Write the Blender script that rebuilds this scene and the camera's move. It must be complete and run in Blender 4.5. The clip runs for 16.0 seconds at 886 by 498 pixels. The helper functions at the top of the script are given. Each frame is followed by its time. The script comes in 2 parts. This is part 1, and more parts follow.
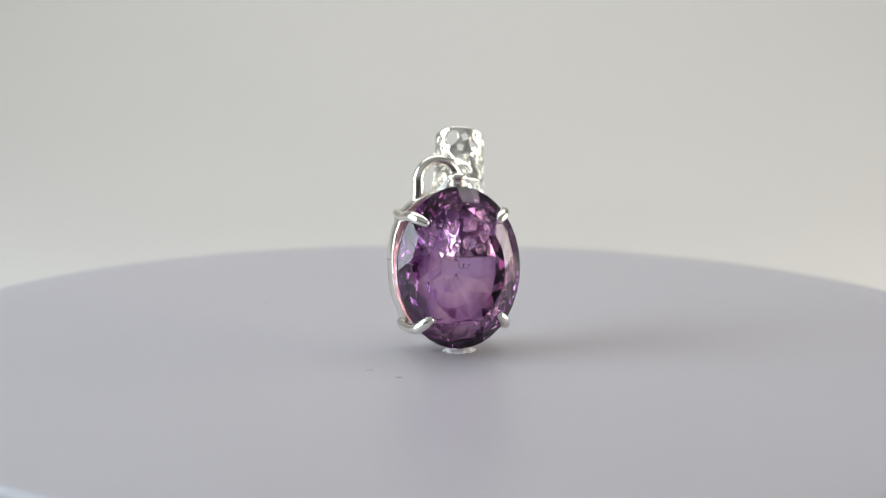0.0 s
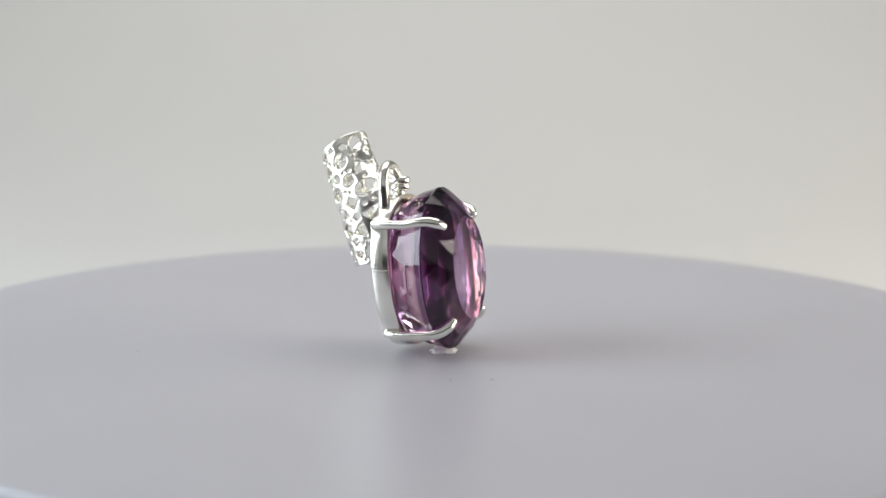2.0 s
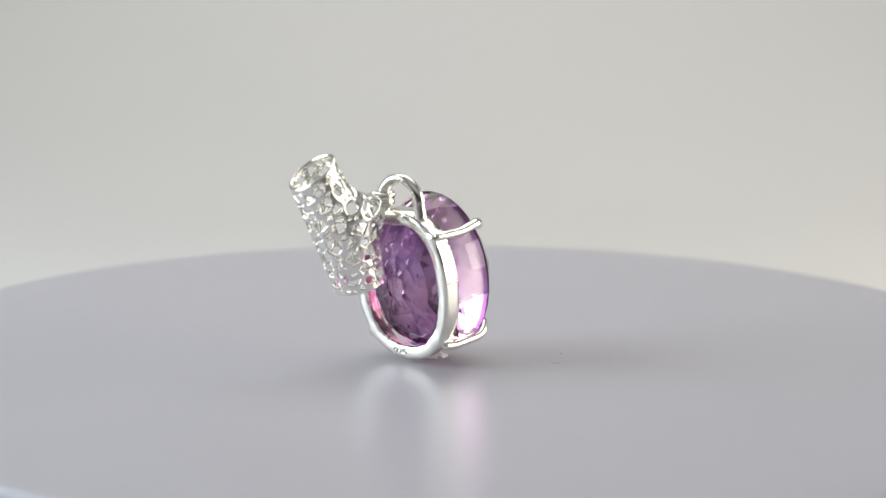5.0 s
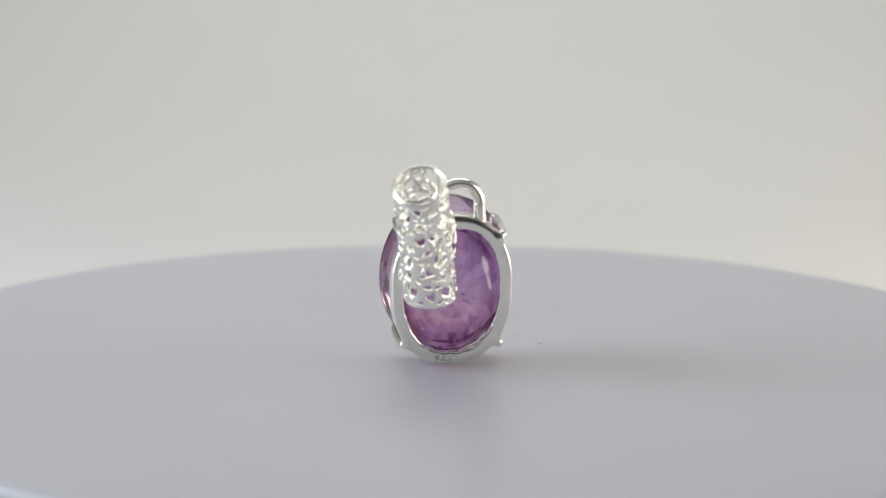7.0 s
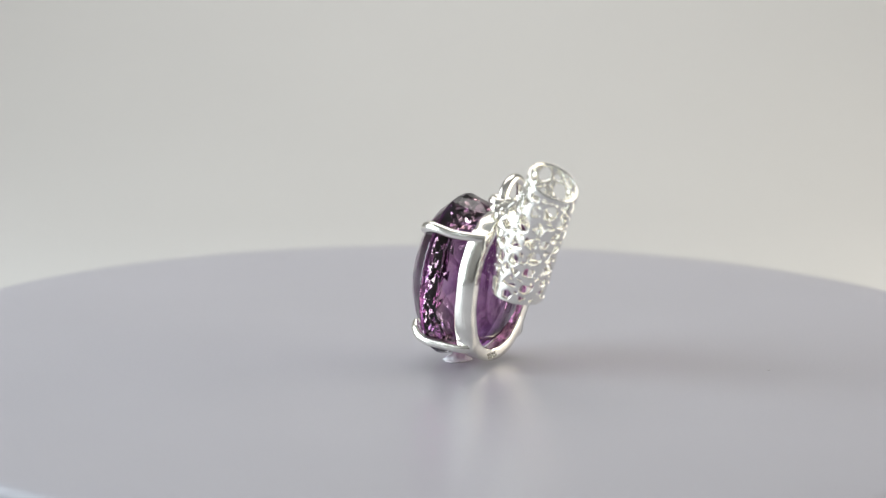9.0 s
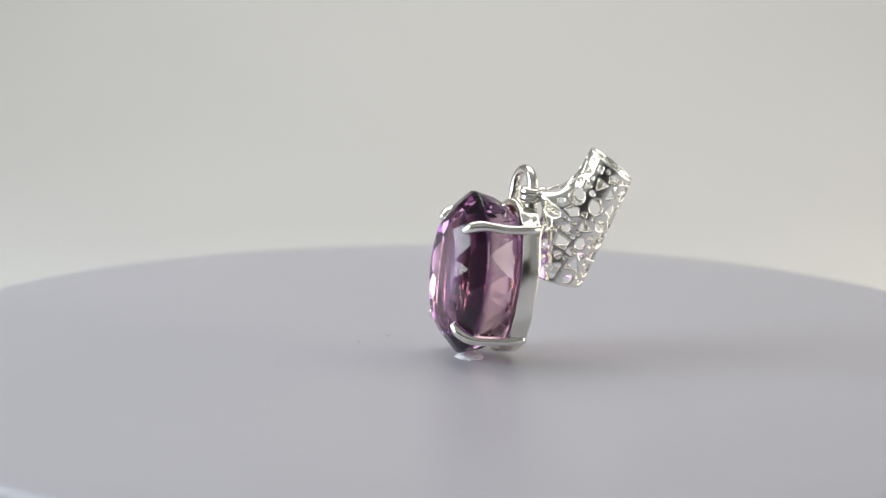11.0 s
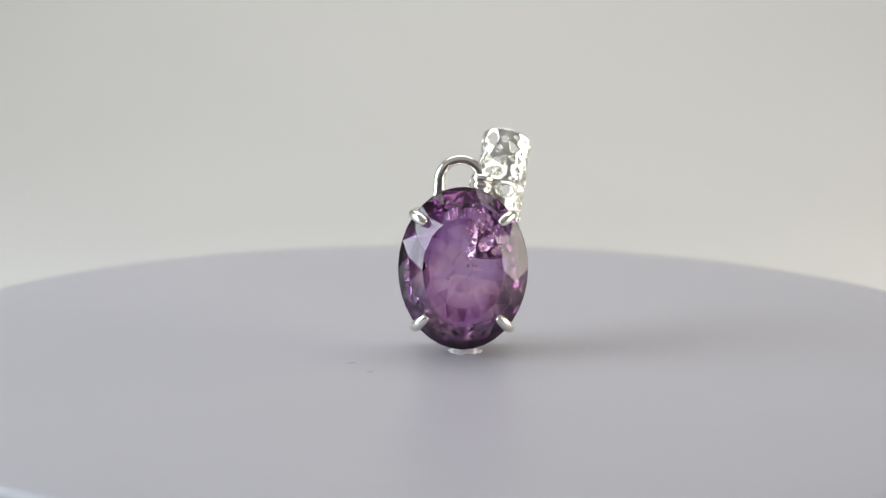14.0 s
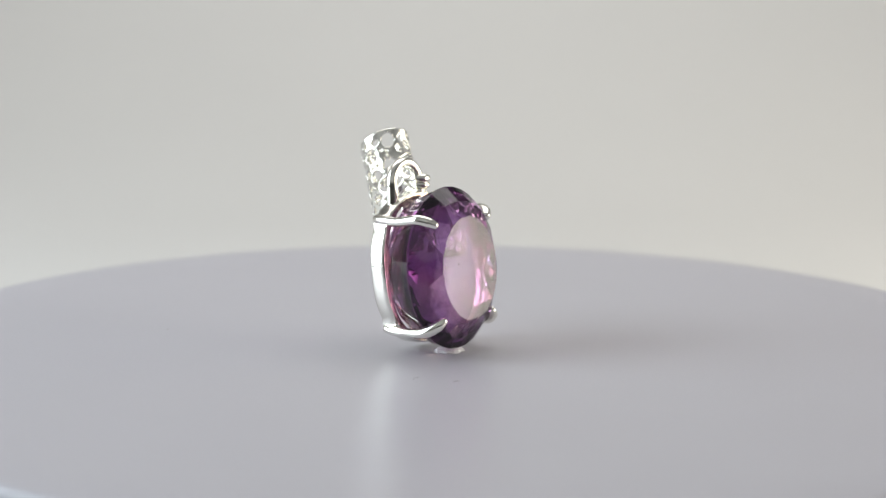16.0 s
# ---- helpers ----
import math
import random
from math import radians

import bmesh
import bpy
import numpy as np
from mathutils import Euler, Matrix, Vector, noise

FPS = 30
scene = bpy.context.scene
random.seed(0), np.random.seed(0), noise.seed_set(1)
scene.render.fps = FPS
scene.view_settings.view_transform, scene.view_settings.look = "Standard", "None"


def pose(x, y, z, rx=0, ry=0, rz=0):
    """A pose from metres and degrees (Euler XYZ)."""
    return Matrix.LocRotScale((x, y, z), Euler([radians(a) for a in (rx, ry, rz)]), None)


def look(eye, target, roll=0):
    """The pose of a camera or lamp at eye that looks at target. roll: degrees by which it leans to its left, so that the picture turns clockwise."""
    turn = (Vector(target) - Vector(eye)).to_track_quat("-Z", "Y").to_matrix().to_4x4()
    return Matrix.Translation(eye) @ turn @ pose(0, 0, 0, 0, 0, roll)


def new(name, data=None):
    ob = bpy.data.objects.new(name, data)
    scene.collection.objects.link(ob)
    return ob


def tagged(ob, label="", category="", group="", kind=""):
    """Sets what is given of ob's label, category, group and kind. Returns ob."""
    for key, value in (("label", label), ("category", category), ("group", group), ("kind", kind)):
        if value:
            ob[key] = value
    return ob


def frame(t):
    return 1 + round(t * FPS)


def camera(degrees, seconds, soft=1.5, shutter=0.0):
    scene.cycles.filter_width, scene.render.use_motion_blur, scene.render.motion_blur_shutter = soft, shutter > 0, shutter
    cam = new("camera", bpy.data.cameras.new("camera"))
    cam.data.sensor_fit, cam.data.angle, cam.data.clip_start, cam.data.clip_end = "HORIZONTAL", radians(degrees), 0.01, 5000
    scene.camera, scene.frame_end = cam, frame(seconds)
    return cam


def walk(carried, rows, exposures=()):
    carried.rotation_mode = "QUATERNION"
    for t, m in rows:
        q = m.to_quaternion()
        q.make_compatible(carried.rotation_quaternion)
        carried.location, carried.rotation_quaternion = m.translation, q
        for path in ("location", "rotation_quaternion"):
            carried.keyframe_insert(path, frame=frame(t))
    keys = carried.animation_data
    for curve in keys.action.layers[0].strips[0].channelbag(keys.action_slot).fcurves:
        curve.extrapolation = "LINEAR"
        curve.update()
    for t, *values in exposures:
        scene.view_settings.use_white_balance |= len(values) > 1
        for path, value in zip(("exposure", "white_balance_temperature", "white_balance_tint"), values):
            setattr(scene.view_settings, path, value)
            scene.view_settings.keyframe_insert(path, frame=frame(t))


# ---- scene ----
SECONDS = 16.0
MM = 0.001
RATE = 24.375          # degrees a second, anticlockwise from above
START = 17.0           # the pendant's turn at the start
cam = camera(20.72, SECONDS, soft=1.25)
EYE = Vector((0.0, -0.33144, 0.07784))
PITCH = 0.18707
AIM = EYE + Vector((-0.00415 * math.cos(PITCH), math.cos(PITCH), -math.sin(PITCH)))
cam.data.dof.use_dof = True
cam.data.dof.focus_distance = 0.338
cam.data.dof.aperture_fstop = 17.0
walk(cam, [(0.0, look(EYE, AIM, 0.437)), (SECONDS, look(EYE, AIM, 0.437))])

# ---- light ----
world = bpy.data.worlds.new("world")
scene.world = world
world.use_nodes = True
world.node_tree.nodes["Background"].inputs["Color"].default_value = (0.85, 0.92, 1.0, 1)
world.node_tree.nodes["Background"].inputs["Strength"].default_value = 0.02
scene.view_settings.exposure = -0.07


def softbox(name, eye, target, w, h, watts, colour):
    data = bpy.data.lights.new(name, "AREA")
    data.shape, data.size, data.size_y = "RECTANGLE", w, h
    data.energy, data.color = watts, colour
    ob = new(name, data)
    ob.matrix_basis = look(eye, target)
    return ob


softbox("softbox_left", (-0.37, -0.04, 0.16), (0, -0.04, 0.155), 0.27, 0.36, 2.10, (0.845, 0.94, 1.0))
softbox("softbox_right", (0.37, 0.03, 0.075), (0, 0.03, 0.075), 0.40, 0.21, 1.33, (1.0, 0.925, 0.80))
softbox("softbox_top", (0, 0.34, 0.60), (0, 0.34, 0), 0.80, 0.50, 2.72, (1.0, 0.967, 0.965))


# ---- materials ----
def material(name, base, rough=0.5, metal=0.0, vary=0.06, scale=200.0, bump=0.0, bump_scale=900.0, transmission=0.0, ior=1.5, coat=0.0):
    m = bpy.data.materials.new(name)
    m.use_nodes = True
    nt = m.node_tree
    bs = nt.nodes["Principled BSDF"]
    bs.inputs["Metallic"].default_value = metal
    bs.inputs["Transmission Weight"].default_value = transmission
    bs.inputs["IOR"].default_value = ior
    bs.inputs["Coat Weight"].default_value = coat
    tc = nt.nodes.new("ShaderNodeTexCoord")
    n1 = nt.nodes.new("ShaderNodeTexNoise")
    n1.inputs["Scale"].default_value = scale
    n1.inputs["Detail"].default_value = 6
    nt.links.new(tc.outputs["Object"], n1.inputs["Vector"])
    ramp = nt.nodes.new("ShaderNodeValToRGB")
    ramp.color_ramp.elements[0].position, ramp.color_ramp.elements[1].position = 0.3, 0.7
    ramp.color_ramp.elements[0].color = (*[c * (1 - vary) for c in base], 1)
    ramp.color_ramp.elements[1].color = (*[min(1, c * (1 + vary)) for c in base], 1)
    nt.links.new(n1.outputs["Fac"], ramp.inputs["Fac"])
    nt.links.new(ramp.outputs["Color"], bs.inputs["Base Color"])
    n2 = nt.nodes.new("ShaderNodeTexNoise")
    n2.inputs["Scale"].default_value = bump_scale
    n2.inputs["Detail"].default_value = 4
    nt.links.new(tc.outputs["Object"], n2.inputs["Vector"])
    mr = nt.nodes.new("ShaderNodeMapRange")
    mr.inputs["To Min"].default_value, mr.inputs["To Max"].default_value = rough * 0.8, rough * 1.2
    nt.links.new(n2.outputs["Fac"], mr.inputs["Value"])
    nt.links.new(mr.outputs["Result"], bs.inputs["Roughness"])
    if bump:
        b = nt.nodes.new("ShaderNodeBump")
        b.inputs["Strength"].default_value = bump
        b.inputs["Distance"].default_value = 0.0001
        nt.links.new(n2.outputs["Fac"], b.inputs["Height"])
        nt.links.new(b.outputs["Normal"], bs.inputs["Normal"])
    return m


SILVER = material("polished_silver", (0.90, 0.885, 0.82), 0.19, 1.0, 0.04, 500, 0.12, 1100)
TARNISH = material("copper_tarnished_silver", (0.90, 0.70, 0.57), 0.24, 1.0, 0.30, 900, 0.5, 1800)
OXIDISED = material("oxidised_silver", (0.58, 0.56, 0.52), 0.35, 1.0, 0.1, 900)
BAIL_SILVER = material("cast_silver", (0.92, 0.91, 0.85), 0.18, 1.0, 0.04, 500, 0.15, 1500)
LAMINATE = material("lilac_grey_laminate", (0.44, 0.435, 0.475), 0.36, 0.0, 0.015, 30, 0.03, 2500)
BACKDROP = material("pale_grey_backdrop", (0.60, 0.60, 0.58), 0.9, 0.0, 0.015, 8, 0.1, 600)
FABRIC = material("grey_tent_fabric", (0.5, 0.5, 0.5), 0.9, 0.0, 0.02, 8, 0.1, 600)
TABLE = material("dark_table", (0.085, 0.075, 0.07), 0.5, 0.0, 0.15, 10)
DARK_WALL = material("grey_room_paint", (0.26, 0.25, 0.24), 0.8, 0.0, 0.1, 4)
PUTTY = material("white_putty", (0.86, 0.86, 0.88), 0.4, 0.0, 0.05, 900, 0.3, 1500)
DUST = material("grey_lint", (0.40, 0.38, 0.38), 0.9, 0.0, 0.2, 900)
PLASTIC = material("white_plastic", (0.7, 0.7, 0.72), 0.4, 0.0, 0.03, 60)


def amethyst():
    m = bpy.data.materials.new("amethyst")
    m.use_nodes = True
    nt = m.node_tree
    bs = nt.nodes["Principled BSDF"]
    bs.inputs["Transmission Weight"].default_value = 1.0
    bs.inputs["IOR"].default_value = 1.55
    bs.inputs["Roughness"].default_value = 0.028
    tc = nt.nodes.new("ShaderNodeTexCoord")
    # streaked colour; the pale heart and the rim's shade are painted into it
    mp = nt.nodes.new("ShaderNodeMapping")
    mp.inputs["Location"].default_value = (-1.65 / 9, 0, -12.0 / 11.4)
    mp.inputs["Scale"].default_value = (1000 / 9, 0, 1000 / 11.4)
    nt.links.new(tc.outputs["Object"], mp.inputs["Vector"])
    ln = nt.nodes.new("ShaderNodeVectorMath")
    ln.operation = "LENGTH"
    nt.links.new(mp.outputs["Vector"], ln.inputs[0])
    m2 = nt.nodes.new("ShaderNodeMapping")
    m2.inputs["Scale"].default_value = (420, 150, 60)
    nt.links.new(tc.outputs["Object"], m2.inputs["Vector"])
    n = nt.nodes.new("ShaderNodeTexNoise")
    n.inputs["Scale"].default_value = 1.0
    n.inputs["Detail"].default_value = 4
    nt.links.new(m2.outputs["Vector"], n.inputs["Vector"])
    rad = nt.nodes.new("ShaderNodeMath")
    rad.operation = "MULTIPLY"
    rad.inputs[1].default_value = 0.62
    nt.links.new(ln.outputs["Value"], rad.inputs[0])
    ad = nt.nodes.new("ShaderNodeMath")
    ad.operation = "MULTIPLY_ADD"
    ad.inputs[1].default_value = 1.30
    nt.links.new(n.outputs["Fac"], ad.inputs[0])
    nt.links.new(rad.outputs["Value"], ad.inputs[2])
    # painted shade: front rim darkened, as if its facets mirrored a dark room
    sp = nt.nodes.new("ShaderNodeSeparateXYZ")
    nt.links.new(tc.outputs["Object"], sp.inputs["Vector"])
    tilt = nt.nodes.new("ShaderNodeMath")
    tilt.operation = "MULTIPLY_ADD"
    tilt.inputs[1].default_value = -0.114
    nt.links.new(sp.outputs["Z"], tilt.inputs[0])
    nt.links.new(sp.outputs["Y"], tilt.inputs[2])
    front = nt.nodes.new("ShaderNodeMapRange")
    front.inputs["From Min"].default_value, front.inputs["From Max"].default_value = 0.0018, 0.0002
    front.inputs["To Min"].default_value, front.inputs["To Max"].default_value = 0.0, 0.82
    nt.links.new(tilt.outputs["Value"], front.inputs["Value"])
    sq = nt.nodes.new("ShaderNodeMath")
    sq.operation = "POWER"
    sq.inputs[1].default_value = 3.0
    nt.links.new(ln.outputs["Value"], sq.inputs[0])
    rim_shade = nt.nodes.new("ShaderNodeMath")
    rim_shade.operation = "MULTIPLY_ADD"
    nt.links.new(sq.outputs["Value"], rim_shade.inputs[0])
    nt.links.new(front.outputs["Result"], rim_shade.inputs[1])
    nt.links.new(ad.outputs["Value"], rim_shade.inputs[2])
    # the same shade painted in a ring round the back of the pavilion
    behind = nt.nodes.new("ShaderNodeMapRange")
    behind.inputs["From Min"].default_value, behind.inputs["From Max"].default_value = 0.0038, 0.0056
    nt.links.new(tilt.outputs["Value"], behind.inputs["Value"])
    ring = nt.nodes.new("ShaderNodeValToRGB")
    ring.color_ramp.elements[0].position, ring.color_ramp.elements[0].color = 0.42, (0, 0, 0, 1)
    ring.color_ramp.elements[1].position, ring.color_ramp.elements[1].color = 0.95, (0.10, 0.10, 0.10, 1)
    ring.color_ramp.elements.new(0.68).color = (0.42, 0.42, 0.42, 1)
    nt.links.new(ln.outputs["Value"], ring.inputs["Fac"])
    stone_shade = nt.nodes.new("ShaderNodeMath")
    stone_shade.operation = "MULTIPLY_ADD"
    nt.links.new(behind.outputs["Result"], stone_shade.inputs[0])
    nt.links.new(ring.outputs["Color"], stone_shade.inputs[1])
    nt.links.new(rim_shade.outputs["Value"], stone_shade.inputs[2])
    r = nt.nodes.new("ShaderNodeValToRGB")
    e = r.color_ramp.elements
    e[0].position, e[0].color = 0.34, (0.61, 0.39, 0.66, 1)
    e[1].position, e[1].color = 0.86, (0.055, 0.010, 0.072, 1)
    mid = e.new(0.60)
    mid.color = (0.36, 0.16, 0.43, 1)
    # a random tone on each facet stands in for its differing reflections
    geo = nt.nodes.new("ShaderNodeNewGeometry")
    facet_glint = nt.nodes.new("ShaderNodeMath")
    facet_glint.operation = "MULTIPLY_ADD"
    facet_glint.inputs[1].default_value = 0.46
    nt.links.new(geo.outputs["Random Per Island"], facet_glint.inputs[0])
    nt.links.new(stone_shade.outputs["Value"], facet_glint.inputs[2])
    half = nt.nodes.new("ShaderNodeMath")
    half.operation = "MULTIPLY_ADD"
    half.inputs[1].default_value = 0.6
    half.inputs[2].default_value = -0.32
    nt.links.new(facet_glint.outputs["Value"], half.inputs[0])
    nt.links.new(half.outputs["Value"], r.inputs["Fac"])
    # warm and cool clouds
    n3 = nt.nodes.new("ShaderNodeTexNoise")
    n3.inputs["Scale"].default_value = 190
    n3.inputs["Detail"].default_value = 2
    nt.links.new(tc.outputs["Object"], n3.inputs["Vector"])
    hue = nt.nodes.new("ShaderNodeValToRGB")
    hue.color_ramp.elements[0].position, hue.color_ramp.elements[1].position = 0.38, 0.62
    hue.color_ramp.elements[0].color = (1.0, 0.93, 0.80, 1)
    hue.color_ramp.elements[1].color = (0.94, 0.94, 1.0, 1)
    nt.links.new(n3.outputs["Fac"], hue.inputs["Fac"])
    mx = nt.nodes.new("ShaderNodeMix")
    mx.data_type, mx.blend_type = "RGBA", "MULTIPLY"
    mx.inputs[0].default_value = 1.0
    nt.links.new(r.outputs["Color"], mx.inputs[6])
    nt.links.new(hue.outputs["Color"], mx.inputs[7])
    # painted reflection: the copper band's warm gleam, put in as colour behind the girdle
    belt_reflection = nt.nodes.new("ShaderNodeMapRange")
    belt_reflection.inputs["From Min"].default_value, belt_reflection.inputs["From Max"].default_value = 0.0008, 0.0052
    nt.links.new(tilt.outputs["Value"], belt_reflection.inputs["Value"])
    shape = nt.nodes.new("ShaderNodeValToRGB")
    shape.color_ramp.elements[0].color, shape.color_ramp.elements[1].color = (0, 0, 0, 1), (0, 0, 0, 1)
    for at in (0.15, 0.6):
        shape.color_ramp.elements.new(at).color = (0.58, 0.58, 0.58, 1)
    nt.links.new(belt_reflection.outputs["Result"], shape.inputs["Fac"])
    warm = nt.nodes.new("ShaderNodeMix")
    warm.data_type = "RGBA"
    warm.inputs[7].default_value = (0.84, 0.60, 0.57, 1)
    nt.links.new(shape.outputs["Color"], warm.inputs[0])
    nt.links.new(mx.outputs[2], warm.inputs[6])
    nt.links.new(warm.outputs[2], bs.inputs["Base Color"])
    return m


AMETHYST = amethyst()
FLAKE = material("bright_crack_flakes", (0.95, 0.72, 0.62), 0.2, 1.0, 0.2, 2000)
INCLUSION = material("dark_inclusion", (0.05, 0.03, 0.05), 0.6, 0.0, 0.2, 2000)


# ---- mesh helpers ----
def part(name, bm, mat, parent=None, label="", smooth=True, split=False):
    me = bpy.data.meshes.new(name)
    bmesh.ops.recalc_face_normals(bm, faces=bm.faces[:])
    if split:
        bmesh.ops.split_edges(bm, edges=bm.edges[:])
    bm.to_mesh(me)
    bm.free()
    me.materials.append(mat)
    for p in me.polygons:
        p.use_smooth = smooth
    ob = new(name, me)
    if parent:
        ob.parent = parent
    if label:
        tagged(ob, label)
    return ob


def spline(points, steps=8):
    """A smooth line through the points."""
    p = [Vector(q) for q in points]
    p = [2 * p[0] - p[1], *p, 2 * p[-1] - p[-2]]
    out = []
    for i in range(1, len(p) - 2):
        for k in range(steps):
            t = k / steps
            a, b, c, d = p[i - 1:i + 3]
            out.append(0.5 * (2 * b + (c - a) * t + (2 * a - 5 * b + 4 * c - d) * t * t + (3 * b - a - 3 * c + d) * t ** 3))
    out.append(p[-2])
    return out


def tube(bm, line, radii, seg=18, closed=False):
    """A round wire along a line, with domed ends."""
    n = len(line)
    line = [Vector(q) for q in line]
    rad = [np.interp(i / (n - 1), np.linspace(0, 1, len(radii)), radii) for i in range(n)]
    if not closed:
        for end in (0, -1):
            way = (line[end] - line[1 if end == 0 else -2]).normalized()
            r = rad[end]
            base = line[end].copy()
            extra = [(base + way * r * 0.7 * math.sin(a), r * math.cos(a)) for a in (0.5, 1.0, 1.35)]
            for q, rr in extra:
                if end == 0:
                    line.insert(0, q)
                    rad.insert(0, rr)
                else:
                    line.append(q)
                    rad.append(rr)
        n = len(line)
    rings = []
    up = Vector((0.31, 0.2, 0.93))
    for i in range(n):
        a = line[(i - 1) % n] if closed or i else line[0]
        b = line[(i + 1) % n] if closed or i < n - 1 else line[-1]
        t = (b - a).normalized()
        x = (up - t * up.dot(t)).normalized()
        up = x
        y = t.cross(x)
        rings.append([bm.verts.new(line[i] + (x * math.cos(k * math.tau / seg) + y * math.sin(k * math.tau / seg)) * rad[i]) for k in range(seg)])
    for i in range(n if closed else n - 1):
        ra, rb = rings[i], rings[(i + 1) % n]
        for k in range(seg):
            bm.faces.new((ra[k], ra[(k + 1) % seg], rb[(k + 1) % seg], rb[k]))
    if not closed:
        bm.faces.new(rings[0])
        bm.faces.new(rings[-1][::-1])


def lathe(profile, seg=128):
    """A turned body from (radius, height) pairs, closed on the axis."""
    bm = bmesh.new()
    rings = []
    for r, z in profile:
        if r == 0:
            rings.append([bm.verts.new((0, 0, z))])
        else:
            rings.append([bm.verts.new((r * math.cos(k * math.tau / seg), r * math.sin(k * math.tau / seg), z)) for k in range(seg)])
    for a, b in zip(rings, rings[1:]):
        for k in range(seg):
            q = [a[k % len(a)], a[(k + 1) % len(a)], b[(k + 1) % len(b)], b[k % len(b)]]
            u = []
            for v in q:
                if v not in u:
                    u.append(v)
            bm.faces.new(u)
    return bm


def slab(bm, lo, hi):
    m = Matrix.LocRotScale((Vector(lo) + Vector(hi)) / 2, None, Vector(hi) - Vector(lo))
    bmesh.ops.create_cube(bm, size=1, matrix=m)


# ---- setting: table, tent and room ----
def build_setting():
    bm = bmesh.new()
    slab(bm, (-0.8, -0.6, -0.80), (0.8, 0.84, -0.034))
    tagged(part("table_top", bm, TABLE, None, "", False), "plain dark photo table under the backdrop sheet", "table", kind="structure")
    # the backdrop sweeps up from the table in one curve
    bm = bmesh.new()
    line = [(-0.13, -0.0325), (0.0, -0.0325), (0.13, -0.0325)] + [(0.28 + 0.50 * math.sin(a), 0.4675 - 0.50 * math.cos(a)) for a in np.linspace(0, math.pi / 2, 40)] + [(0.78, 0.62)]
    rows = []
    for dy in (0, 0.0015):
        rows.append([[bm.verts.new((x, y + dy, z - (dy if i < 12 else 0))) for i, (y, z) in enumerate(line)] for x in (-0.60, 0.60)])
    for r in rows:
        for i in range(len(line) - 1):
            bm.faces.new((r[0][i], r[1][i], r[1][i + 1], r[0][i + 1]))
    for s in (0, 1):
        for i in range(len(line) - 1):
            bm.faces.new((rows[0][s][i], rows[0][s][i + 1], rows[1][s][i + 1], rows[1][s][i]))
    for i in (0, -1):
        bm.faces.new((rows[0][0][i], rows[0][1][i], rows[1][1][i], rows[1][0][i]))
    tagged(part("backdrop", bm, BACKDROP), "seamless pale grey backdrop sweeping up from the table", "backdrop", kind="structure")
    # unseen tent fabric, added to brighten what the silver and stone reflect
    for name, lo, hi in (("wall_tent_west", (-0.624, -0.42, -0.033), (-0.616, 0.80, 0.62)), ("wall_tent_east", (0.616, -0.42, -0.033), (0.624, 0.80, 0.62)),
                         ("wall_tent_fill_flap", (-0.328, -0.424, 0.14), (0.328, -0.416, 0.62)),
                         ("wall_tent_flap_west", (-0.615, -0.424, -0.033), (-0.33, -0.416, 0.62)), ("wall_tent_flap_east", (0.33, -0.424, -0.033), (0.615, -0.416, 0.62))):
        bm = bmesh.new()
        slab(bm, lo, hi)
        tagged(part(name, bm, FABRIC, None, "", False), "unseen grey-white fabric tent side added to fill the reflections", "tent wall", kind="structure")
    bm = bmesh.new()
    slab(bm, (-0.63, -0.42, 0.622), (0.63, 0.80, 0.630))
    tagged(part("ceiling_tent", bm, FABRIC, None, "", False), "unseen grey-white fabric tent top added to fill the reflections", "tent roof", kind="structure")
    # dim room round the tent
    for name, lo, hi in (("wall_south", (-1.1, -1.2, -0.8), (1.1, -1.1, 1.3)), ("wall_north", (-1.1, 1.1, -0.8), (1.1, 1.2, 1.3)),
                         ("wall_west", (-1.2, -1.2, -0.8), (-1.1, 1.2, 1.3)), ("wall_east", (1.1, -1.2, -0.8), (1.2, 1.2, 1.3)),
                         ("floor", (-1.2, -1.2, -0.9), (1.2, 1.2, -0.8)), ("ceiling", (-1.2, -1.2, 1.3), (1.2, 1.2, 1.4))):
        bm = bmesh.new()
        slab(bm, lo, hi)
        tagged(part(name, bm, DARK_WALL, None, "", False), "plain dim grey room surface", "wall", kind="structure")


def build_turntable():
    t = tagged(new("turntable"), "round lilac-grey display turntable with a satin top", "turntable")
    R, e = 84.3 * MM, 1.0 * MM
    prof = [(0, 0)] + [(r * MM, 0) for r in (20, 50, 75)] + [(R - e + e * math.sin(a), -e + e * math.cos(a)) for a in np.linspace(0, math.pi / 2, 7)]
    prof += [(R, -5 * MM), (R - e, -6 * MM), (0, -6 * MM)]
    platter = part("platter", lathe(prof, 192), LAMINATE, t, "lilac-grey satin platter")
    platter.data.set_sharp_from_angle(angle=radians(35))
    prof = [(0, -6.2 * MM), (56 * MM, -6.2 * MM), (58 * MM, -8 * MM), (62 * MM, -31.5 * MM), (60 * MM, -32.45 * MM), (0, -32.45 * MM)]
    base = part("base", lathe(prof, 96), PLASTIC, t, "white plastic drive base")
    base.data.set_sharp_from_angle(angle=radians(35))
    return t, platter


# ---- the pendant; its own axes: front faces -y, z up ----
CENTRE = Vector((1.5, 2.2, 12.0)) * MM
LEAN = Matrix.Translation(CENTRE) @ pose(0, 0, 0, -6.5, 0, 1.5)
GU, GW = 9.12, 11.45      # half width and half height of the stone


def leaned(u, v, w):
    return LEAN @ (Vector((u, v, w)) * MM)


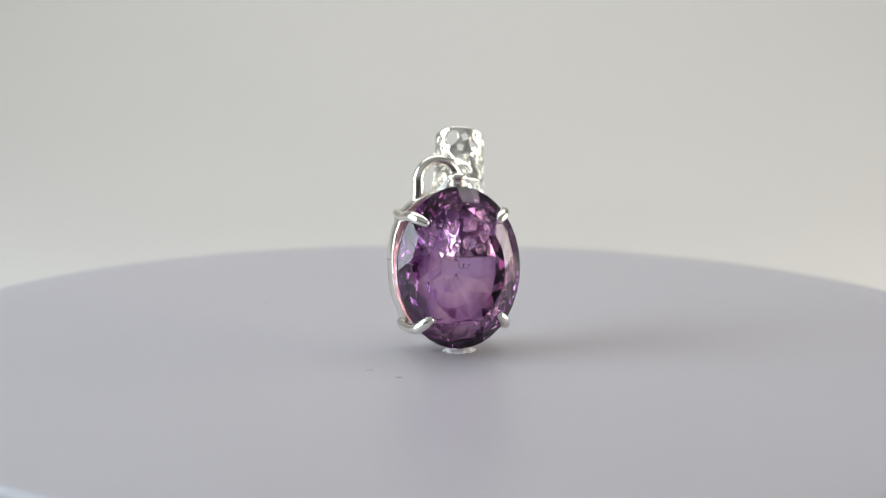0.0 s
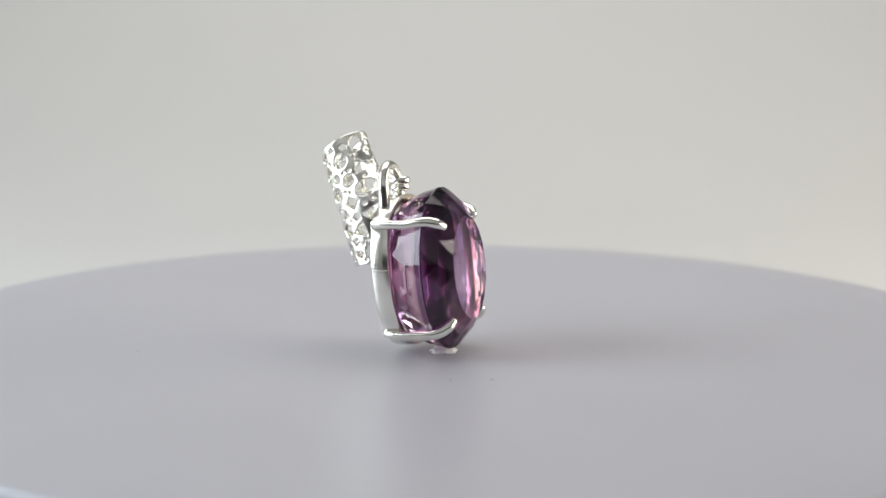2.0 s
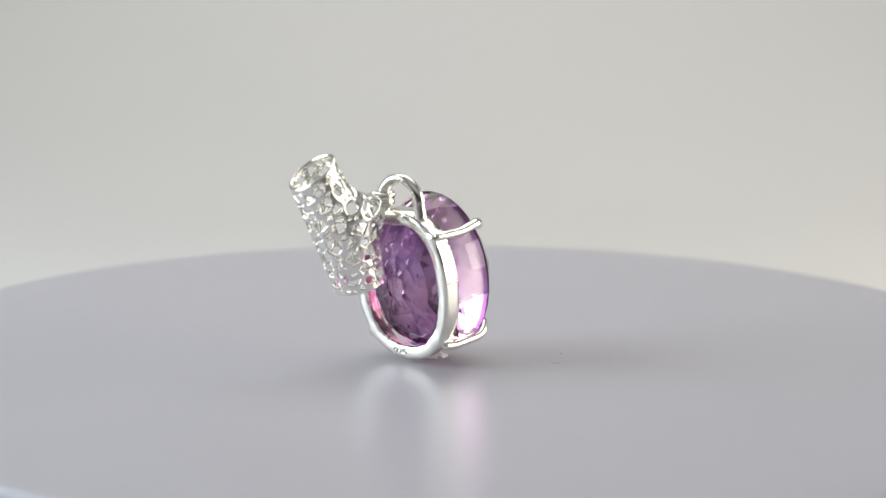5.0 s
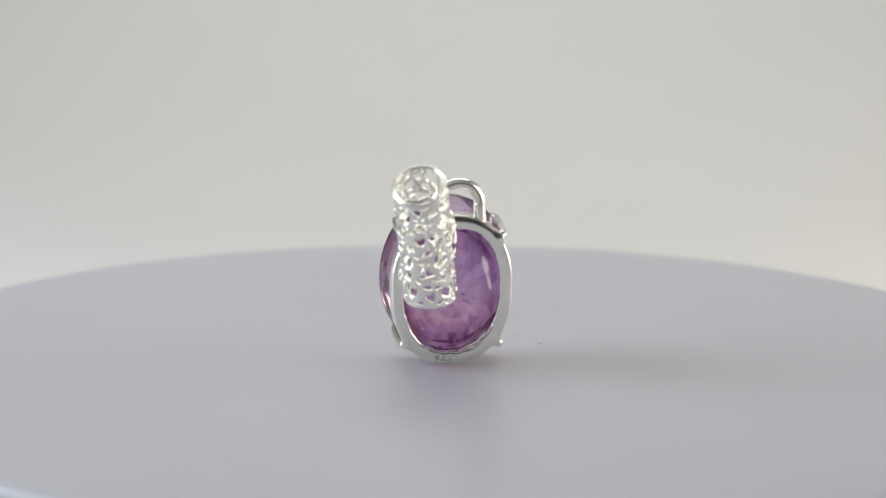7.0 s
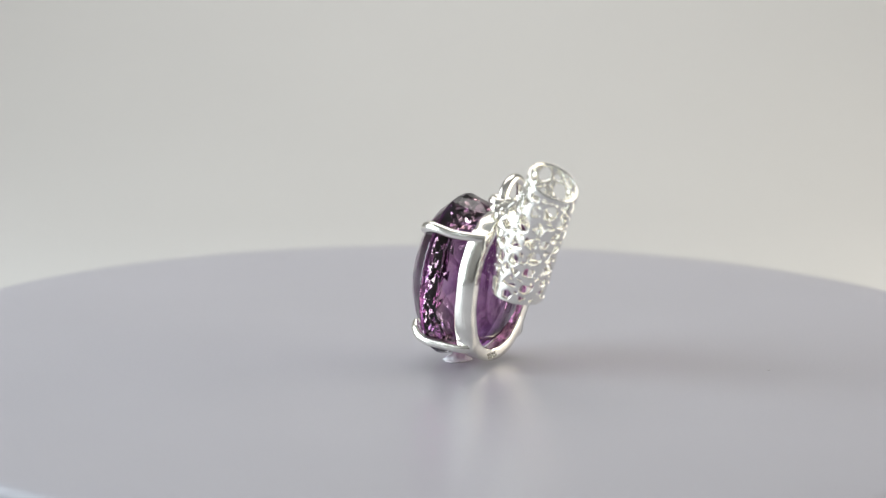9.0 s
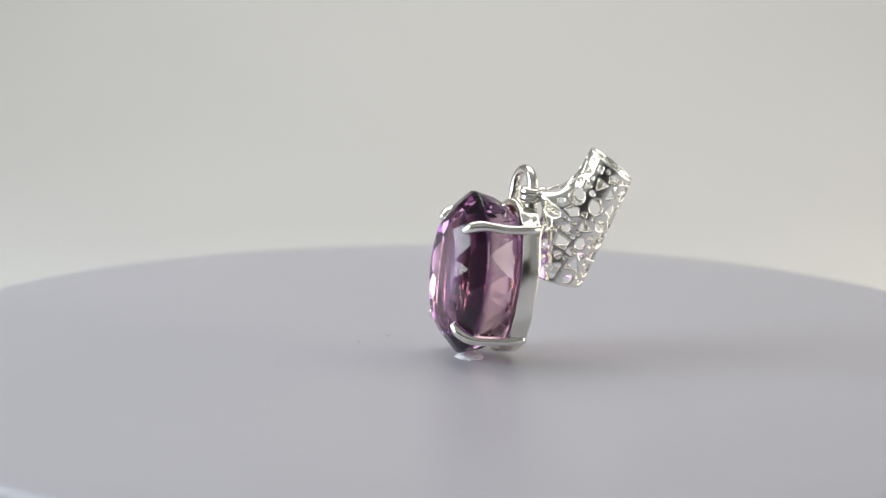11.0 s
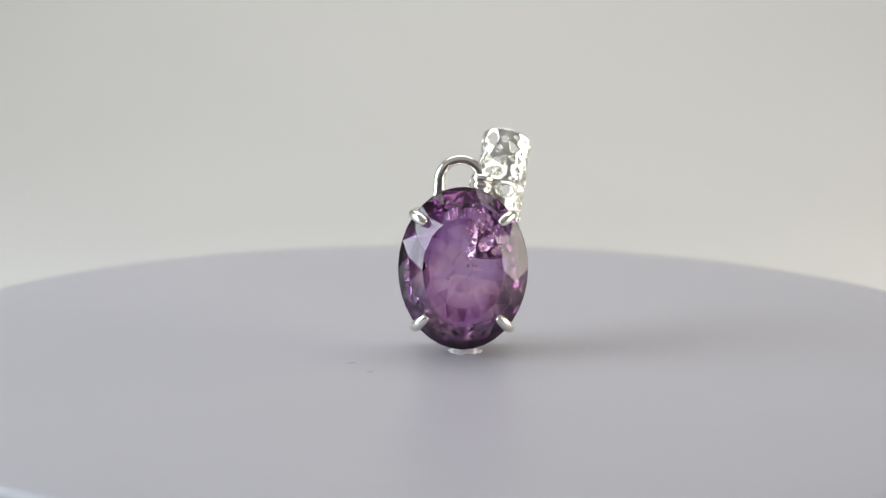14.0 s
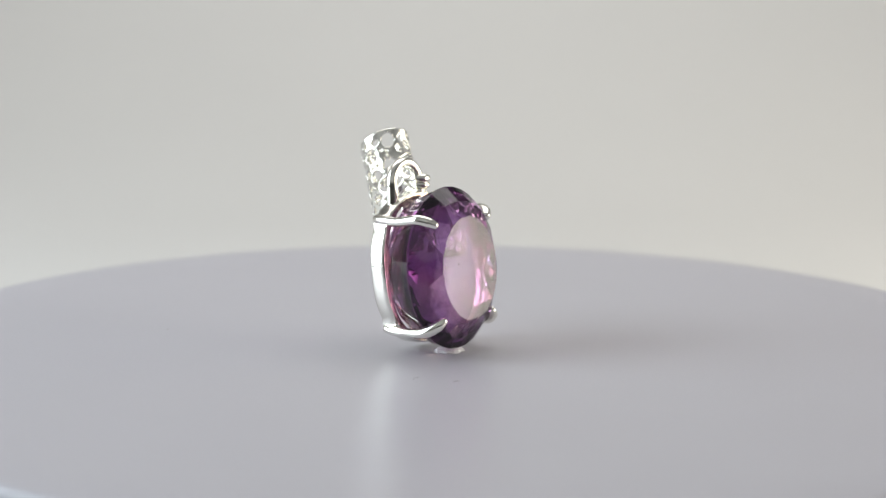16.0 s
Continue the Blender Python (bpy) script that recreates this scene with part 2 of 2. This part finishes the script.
def build_gem(parent):
    n = 18
    rng = random.Random(5)
    bm = bmesh.new()

    def ring(scale_u, scale_w, v, count, half=0, jitter=0.0):
        out = []
        for k in range(count):
            a = (k + half / 2) * math.tau / count
            q = 1 + jitter * rng.uniform(-1, 1)
            out.append(bm.verts.new(leaned(GU * scale_u * q * math.cos(a) - 0.12, v + 4 * jitter * rng.uniform(-1, 1), GW * scale_w * q * math.sin(a))))
        return out

    def weave(ra, rb, b_half):
        """Triangles between two rows of equal count, one of them half a step on."""
        for k in range(n):
            j = (k + 1) % n
            if b_half:
                bm.faces.new((ra[k], ra[j], rb[k]))
                bm.faces.new((ra[j], rb[j], rb[k]))
            else:
                bm.faces.new((ra[k], rb[j], rb[k]))
                bm.faces.new((ra[k], ra[j], rb[j]))

    def fringe(mid, rim):
        """From a half-stepped row to the girdle, which has twice as many points."""
        for k in range(n):
            a, b, c = rim[2 * k], rim[2 * k + 1], rim[(2 * k + 2) % (2 * n)]
            bm.faces.new((mid[k], a, b))
            bm.faces.new((mid[k], b, c))
            bm.faces.new((mid[k], c, mid[(k + 1) % n]))

    table = ring(0.62, 0.64, -4.2, n)
    star = ring(0.83, 0.84, -2.75, n, 1, 0.026)
    rims = [ring(f, f, v, 2 * n) for f, v in ((0.993, -0.80), (1.0, -0.6), (0.993, -0.40))]
    bm.faces.new(table)
    weave(table, star, True)
    fringe(star, rims[0])
    for ra, rb in zip(rims, rims[1:]):
        for k in range(2 * n):
            bm.faces.new((ra[k], ra[(k + 1) % (2 * n)], rb[(k + 1) % (2 * n)], rb[k]))
    back = [ring(f, f, v, n, h, jit) for f, v, h, jit in ((0.945, 1.9, 1, 0.006), (0.85, 4.3, 0, 0.01), (0.71, 6.1, 1, 0.016),
                                                        (0.53, 7.35, 0, 0.024), (0.34, 8.05, 1, 0.03), (0.16, 8.4, 0, 0.04))]
    fringe(back[0], rims[2])
    for i, (ra, rb) in enumerate(zip(back, back[1:])):
        weave(ra, rb, i % 2 == 1)
    bm.faces.new(back[-1])
    gem = part("gemstone", bm, AMETHYST, parent, "oval faceted purple amethyst, pale streaks, rim shade painted in", False, True)
    rng = random.Random(11)
    for u, v, w, size in ((0.6, 1.5, 0.4, 0.30), (-2.2, 2.5, -1.6, 0.22), (-3.0, 3.0, -1.9, 0.16), (1.8, 3.5, 0.2, 0.2), (2.6, 4.2, -3.2, 0.16),
                          (-0.5, 4.6, -3.6, 0.18), (0.4, 4.8, -3.8, 0.14), (-1.4, 2.0, 1.2, 0.12), (0.9, 3.0, -5.2, 0.12)):
        bm = bmesh.new()
        bmesh.ops.create_icosphere(bm, subdivisions=2, radius=1)
        a, size = rng.uniform(0, 3), size * 0.75
        for q in bm.verts:
            d = 1 + 0.5 * noise.noise(q.co * 1.7 + Vector((u, v, w)))
            x, z = q.co.x * d, q.co.z * d * 0.45
            q.co = leaned(u + (x * math.cos(a) - z * math.sin(a)) * size, v + q.co.y * 0.25 * size, w + (x * math.sin(a) + z * math.cos(a)) * size)
        part("inclusion", bm, INCLUSION, gem, "dark mineral fleck inside the stone")
    # a healed crack: a loose sheet of tiny bright flakes
    bm = bmesh.new()
    for k in range(34):
        a, b = rng.gauss(0, 1.0), rng.gauss(0, 0.35)
        at = Vector((3.9 + 1.1 * b + 0.35 * a, 3.4 + 0.5 * b, -4.2 + 1.5 * a))
        size = rng.uniform(0.05, 0.14)
        turn = Euler([rng.uniform(0, 3) for _ in range(3)]).to_matrix()
        bmesh.ops.create_icosphere(bm, subdivisions=1, radius=1, matrix=Matrix.LocRotScale(leaned(*at), turn.to_quaternion(), Vector((size, size * 0.6, size * 0.12)) * MM))
    part("feather", bm, FLAKE, gem, "pale reddish healed crack inside the stone", False)
    return gem


def build_band(parent):
    bm = bmesh.new()
    # section of the hand-made band: (offset from the outer line, depth)
    sec = [(0.0, 6.95), (0.05, 7.10), (0.20, 7.20), (0.80, 7.24), (1.55, 7.20), (1.70, 7.12), (1.78, 6.95), (1.60, 6.2), (1.18, 5.2), (0.95, 4.65),
           (0.85, 4.55), (0.22, 4.52), (0.08, 4.57), (0.0, 4.70), (-0.06, 5.6)]
    n = 240
    rings = []
    for k in range(n):
        a = k * math.tau / n
        c, s = math.cos(a), math.sin(a)
        e = 2 / 2.25
        u = 8.3 * math.copysign(abs(c) ** e, c)
        w = 10.65 * math.copysign(abs(s) ** e, s)
        nrm = Vector((u / 8.3 ** 2, w / 10.65 ** 2)).normalized()
        wob = Vector((2.2 * c, 2.2 * s, 0.0))
        # lugs where the prongs join the back edge
        lug = sum(math.exp(-(((a - q + math.pi) % math.tau - math.pi) / 0.085) ** 2) for q in (0.76, 2.42, 3.886, 5.50))
        row = []
        for i, (d, v) in enumerate(sec):
            d += 0.10 * noise.noise(wob * 1.6 + Vector((0, 0, 7 if 4 <= i <= 9 else 0)))
            if 3 <= i <= 7:
                d += 0.09 * noise.noise(wob * 6.0 + Vector((3, 1, 0.3 * i)))
            if 3 <= i <= 7:
                d += 0.45 * math.exp(-((a - 1.45) / 0.38) ** 2)
            if i <= 2 or i >= 13:
                d -= 0.62 * lug * (0.45 if i >= 13 else 1.0)
            v += 0.012 * w + 0.05 * noise.noise(wob * 3.1 + Vector((0, 9, 0.5 * (v > 5.8))))
            row.append(bm.verts.new(leaned(u - nrm.x * d, v, w - nrm.y * d)))
        rings.append(row)
    for k in range(n):
        a, b = rings[k], rings[(k + 1) % n]
        for i in range(len(sec)):
            j = (i + 1) % len(sec)
            f = bm.faces.new((a[i], a[j], b[j], b[i]))
            f.material_index = 1 if 6 <= i <= 10 else 0
    band = part("setting_band", bm, SILVER, parent, "polished silver oval band behind the stone")
    for side, w in ((-1, 1.2),):
        bm = bmesh.new()
        tube(bm, spline([leaned(side * 8.32, v, w + dw) for v, dw in ((4.7, 0.05), (5.3, -0.08), (6.0, 0.06), (6.8, -0.05))]), [0.07 * MM, 0.12 * MM, 0.07 * MM, 0.10 * MM], 8)
        part("solder_seam", bm, OXIDISED, band, "rough solder seam across the band")
    band.data.materials.append(TARNISH)
    band.data.set_sharp_from_angle(angle=radians(40))
    return band


def build_prongs(parent):
    for su, sw in ((-1, 1), (1, 1), (-1, -1), (1, -1)):
        bm = bmesh.new()
        if sw > 0:
            path = [(6.7, 6.75, 7.6), (7.0, 5.4, 7.5), (7.15, 2.4, 7.3), (7.15, 0.0, 7.5), (6.9, -1.4, 7.5), (6.25, -2.5, 7.1), (5.5, -3.15, 6.6)]
        else:
            path = [(6.7, 6.45, 7.9), (6.95, 4.8, 8.2), (7.0, 1.9, 8.3), (6.95, -0.1, 8.3), (6.6, -1.5, 8.0), (5.9, -2.6, 7.35), (5.2, -3.1, 6.7)]
        wide = 0.935 if su > 0 else 1.0
        line = spline([leaned(su * u * wide, v, sw * w) for u, v, w in path])
        tube(bm, line, [0.64 * MM, 0.64 * MM, 0.66 * MM, 0.70 * MM, 0.80 * MM, 0.80 * MM, 0.62 * MM])
        part("prong", bm, SILVER, parent, "silver wire prong bent over the stone")


LOOP = (-0.6, 6.5, 11.95)
LOOP_YAW = radians(5.0)


def build_loop(parent):
    bm = bmesh.new()
    u0, v0, w0 = LOOP
    r = 3.0
    path = [(-r - 0.15, -2.7)] + [(-r * math.cos(a), r * math.sin(a)) for a in np.linspace(-0.15, math.pi + 0.15, 15)] + [(r + 0.15, -2.7)]
    path = [(u0 + x * math.cos(LOOP_YAW), v0 + x * math.sin(LOOP_YAW), w0 + z) for x, z in path]
    tube(bm, spline([leaned(*p) for p in path], 4), [0.86 * MM, 0.74 * MM, 0.70 * MM, 0.74 * MM, 0.86 * MM])
    part("loop", bm, SILVER, parent, "polished silver wire loop on the band")


# ---- the openwork bail ----
TOP, BOTTOM, HINGE = (leaned(*q) / MM for q in ((6.15, 16.35, 17.45), (3.65, 11.5, 1.15), (2.44, 6.77, 11.85)))


def bail_holes(length, around):
    """Closely packed holes of mixed shapes on the unrolled sheet: centre, size, sides, turn, squeeze."""
    rng = random.Random(7)
    holes = []
    for size, tries in ((1.12, 60), (0.92, 900), (0.74, 2500), (0.56, 6000), (0.40, 9000), (0.25, 9000)):
        for _ in range(tries):
            x, y = rng.uniform(0, around), rng.uniform(size + 0.35, length - size - 0.35)
            s = size * rng.uniform(0.9, 1.05)
            if math.hypot(min(x, around - x), y - 8.1) < s + 0.50:
                continue
            if all(math.hypot(min(abs(x - h[0]), around - abs(x - h[0])), y - h[1]) > s + h[2] + 0.24 for h in holes):
                holes.append((x, y, s, rng.choice((0, 0, 0, 3, 3, 4, 4, 5)) if size > 0.35 else 0, rng.uniform(0, math.tau), rng.uniform(0.8, 1.0)))
    return holes


def build_bail(parent):
    axis = (BOTTOM - TOP).normalized()
    length = (BOTTOM - TOP).length + 0.6
    front = HINGE - TOP
    front = (front - axis * front.dot(axis)).normalized()
    side = axis.cross(front)
    r0 = 3.36
    around = math.tau * r0
    holes = bail_holes(length, around)
    na, ns = 250, 216
    xs, ys = np.arange(na) * around / na, np.linspace(0, length, ns)
    X, Y = np.meshgrid(xs, ys, indexing="ij")
    dist = np.minimum(Y, length - Y) + 0.02
    for x, y, s, sides, turn, squeeze in holes:
        dx = (X - x + around / 2) % around - around / 2
        dy = Y - y
        u = (dx * math.cos(turn) + dy * math.sin(turn)) / squeeze
        v = -dx * math.sin(turn) + dy * math.cos(turn)
        d = np.hypot(u, v) - s * (1.13 if sides else 1.0)
        if sides:
            inner = s * (0.66 if sides == 3 else 0.82 if sides == 4 else 0.90)
            poly = np.max([u * math.cos(k * math.tau / sides) + v * math.sin(k * math.tau / sides) for k in range(sides)], axis=0) - inner
            d = np.maximum(d, poly)
        dist = np.minimum(dist, d)

    def place(x, y, thick):
        phi = x / r0
        c = max(0.0, math.cos(phi))
        if y < 8.1:
            swell = math.exp(-((8.1 - y) / 2.6) ** 1.7)
        else:
            swell = max(0.0, 1 - (y - 8.1) / 9.6) ** 1.2
        bulge = 3.1 * swell * c ** 2.0
        bulge += 0.8 * math.exp(-((y - 8.1) / 1.1) ** 2) * c ** 9
        r = r0 + bulge + thick
        # ends cut a little aslant, higher in front
        yy = y - 0.8 * math.cos(phi) * (1 - y / length) + 0.55 * math.cos(phi) * (y / length)
        return (TOP + axis * yy + front * (r * math.cos(phi)) + side * (r * math.sin(phi))) * MM

    # contour the sheet at dist = 0, then give it thickness that rounds off towards the holes
    verts, inner, outer, faces = {}, [], [], []

    def vert(key, x, y, d):
        if key not in verts:
            verts[key] = len(outer)
            t = min(1.0, max(0.0, d) / 0.11)
            t = math.sqrt(max(0.0, 1 - (1 - t) ** 2))
            outer.append(place(x, y, 0.15 + 0.10 * t))
            inner.append(place(x, y, -0.28 + 0.14 * (1 - t)))
        return verts[key]

    edges = {}
    for i in range(na):
        for j in range(ns - 1):
            q = [(i, j), (i + 1, j), (i + 1, j + 1), (i, j + 1)]
            dd = [dist[a % na, b] for a, b in q]
            if max(dd) <= 0:
                continue
            loop = []
            for k in range(4):
                (a, b), d = q[k], dd[k]
                (a2, b2), d2 = q[(k + 1) % 4], dd[(k + 1) % 4]
                if d > 0:
                    loop.append(vert((a % na, b), a * around / na, ys[b], d))
                if (d > 0) != (d2 > 0):
                    f = d / (d - d2)
                    key = tuple(sorted(((a % na, b), (a2 % na, b2))))
                    loop.append(vert(("e", key), (a + (a2 - a) * f) * around / na, ys[b] + (ys[b2] - ys[b]) * f, 0))
            if len(loop) >= 3 and len(set(loop)) == len(loop):
                faces.append(loop)
                for k in range(len(loop)):
                    e = (loop[k], loop[(k + 1) % len(loop)])
                    if (e[1], e[0]) in edges:
                        del edges[(e[1], e[0])]
                    else:
                        edges[e] = True
    n = len(outer)
    allf = faces + [[v + n for v in reversed(f)] for f in faces] + [[b, a, a + n, b + n] for a, b in edges]
    me = bpy.data.meshes.new("bail")
    me.from_pydata([tuple(v) for v in outer + inner], [], allf)
    me.update()
    bm = bmesh.new()
    bm.from_mesh(me)
    bpy.data.meshes.remove(me)
    bail = part("bail", bm, BAIL_SILVER, parent, "openwork silver tube bail with mixed cut-out holes")
    # smooth rims at both ends
    for y, name in ((0.05, "rim"), (length - 0.05, "rim")):
        bm = bmesh.new()
        line = [place(k * around / 64, y, 0.0) for k in range(64)]
        tube(bm, line, [0.16 * MM, 0.16 * MM], 10, True)
        part(name, bm, BAIL_SILVER, bail)
    # tongue and eye that ride on the loop
    bm = bmesh.new()
    tip = place(0, 8.1, -0.3)
    eye = HINGE * MM
    back = (eye - tip).normalized()
    line = spline([tip - back * 0.3 * MM, tip.lerp(eye, 0.5), eye - back * 0.9 * MM])
    tube(bm, line, [1.0 * MM, 0.75 * MM, 0.6 * MM])
    part("tongue", bm, BAIL_SILVER, bail)
    # two small rings, one over the other, ride on a leg of the loop
    for w, wide, r in ((12.30, 0.98, 0.60), (11.35, 0.92, 0.52)):
        bm = bmesh.new()
        ring = [leaned(2.44 + wide * math.cos(a), 6.55 + wide * math.sin(a), w - 0.10 * math.cos(a)) for a in np.linspace(0, math.tau, 36, endpoint=False)]
        tube(bm, ring, [r * MM, r * MM, r * MM, r * 1.18 * MM, r * MM], 14, True)
        part("hinge_ring", bm, SILVER, bail, "small silver ring riding on the loop")
    return bail


def build_hallmark(parent):
    cu = bpy.data.curves.new("hallmark", "FONT")
    cu.body, cu.size, cu.extrude, cu.align_x, cu.align_y = "925", 1.30 * MM, 0.07 * MM, "CENTER", "CENTER"
    tmp = bpy.data.objects.new("hallmark", cu)
    scene.collection.objects.link(tmp)
    me = bpy.data.meshes.new_from_object(tmp.evaluated_get(bpy.context.evaluated_depsgraph_get()))
    bpy.data.objects.remove(tmp)
    bm = bmesh.new()
    bm.from_mesh(me)
    bpy.data.meshes.remove(me)
    turn = Matrix(((-1.25, 0, 0, 1.0 * MM), (0, 0, 1, 7.15 * MM), (0, 1, 0, -9.72 * MM), (0, 0, 0, 1)))
    bmesh.ops.transform(bm, matrix=LEAN @ turn, verts=bm.verts[:])
    part("hallmark", bm, OXIDISED, parent, "raised 925 hallmark", False)


def build_putty():
    bm = bmesh.new()
    bmesh.ops.create_icosphere(bm, subdivisions=4, radius=1)
    for v in bm.verts:
        d = 1 + 0.22 * noise.noise(v.co * 2.3) + 0.10 * noise.noise(v.co * 7)
        v.co = Vector((v.co.x * 2.3 * d, v.co.y * 1.9 * d, max(-0.0, v.co.z * 0.80 * d * max(0.0, 1.15 - 0.85 * (v.co.x ** 2 + v.co.y ** 2))))) * MM
    ob = tagged(part("adhesive_putty", bm, PUTTY), "flattened white putty blob holding the stone upright", "putty")
    return ob


def build_lint(x, y, size, turn):
    """A thin curled fibre lying on the platter."""
    rng = random.Random(int(x * 10 + y))
    bm = bmesh.new()
    pts = [(x * MM, y * MM, 0.03 * MM)]
    a = turn
    for _ in range(5):
        a += rng.uniform(-1.1, 1.1)
        pts.append((pts[-1][0] + size * 0.2 * MM * math.cos(a), pts[-1][1] + size * 0.2 * MM * math.sin(a), 0.03 * MM))
    tube(bm, spline(pts, 4), [0.022 * MM, 0.03 * MM, 0.02 * MM], 6)
    return tagged(part("lint", bm, DUST), "tiny grey lint fibre lying on the platter", "lint", "lint on the platter")


def build_pendant():
    p = tagged(new("pendant"), "silver pendant with an oval purple amethyst and openwork bail", "pendant")
    build_gem(p)
    build_band(p)
    build_prongs(p)
    build_loop(p)
    build_bail(p)
    build_hallmark(p)
    return p


build_setting()
turntable, platter = build_turntable()
pendant = build_pendant()
putty = build_putty()
LINT = ((-11.8, -10.3, 1.7, 0.4), (-7.6, -13.5, 1.1, 0.2), (-29.0, 33.5, 0.6, 0.5))
PUTTY_AT = Vector((1.7, 2.1, 0)) * MM

lint = [build_lint(*q) for q in LINT]


def motions():
    rows = [k * 0.5 for k in range(33)]
    walk(pendant, [(t, pose(0, 0, 0, 0, 0, START + RATE * t)) for t in rows])
    walk(putty, [(t, pose(0, 0, 0, 0, 0, START + RATE * t) @ Matrix.Translation((PUTTY_AT.x, PUTTY_AT.y, 0))) for t in rows])
    for ob in lint:
        walk(ob, [(t, pose(0, 0, 0, 0, 0, RATE * t)) for t in rows])
    walk(platter, [(t, pose(0, 0, 0, 0, 0, RATE * t)) for t in rows])


motions()
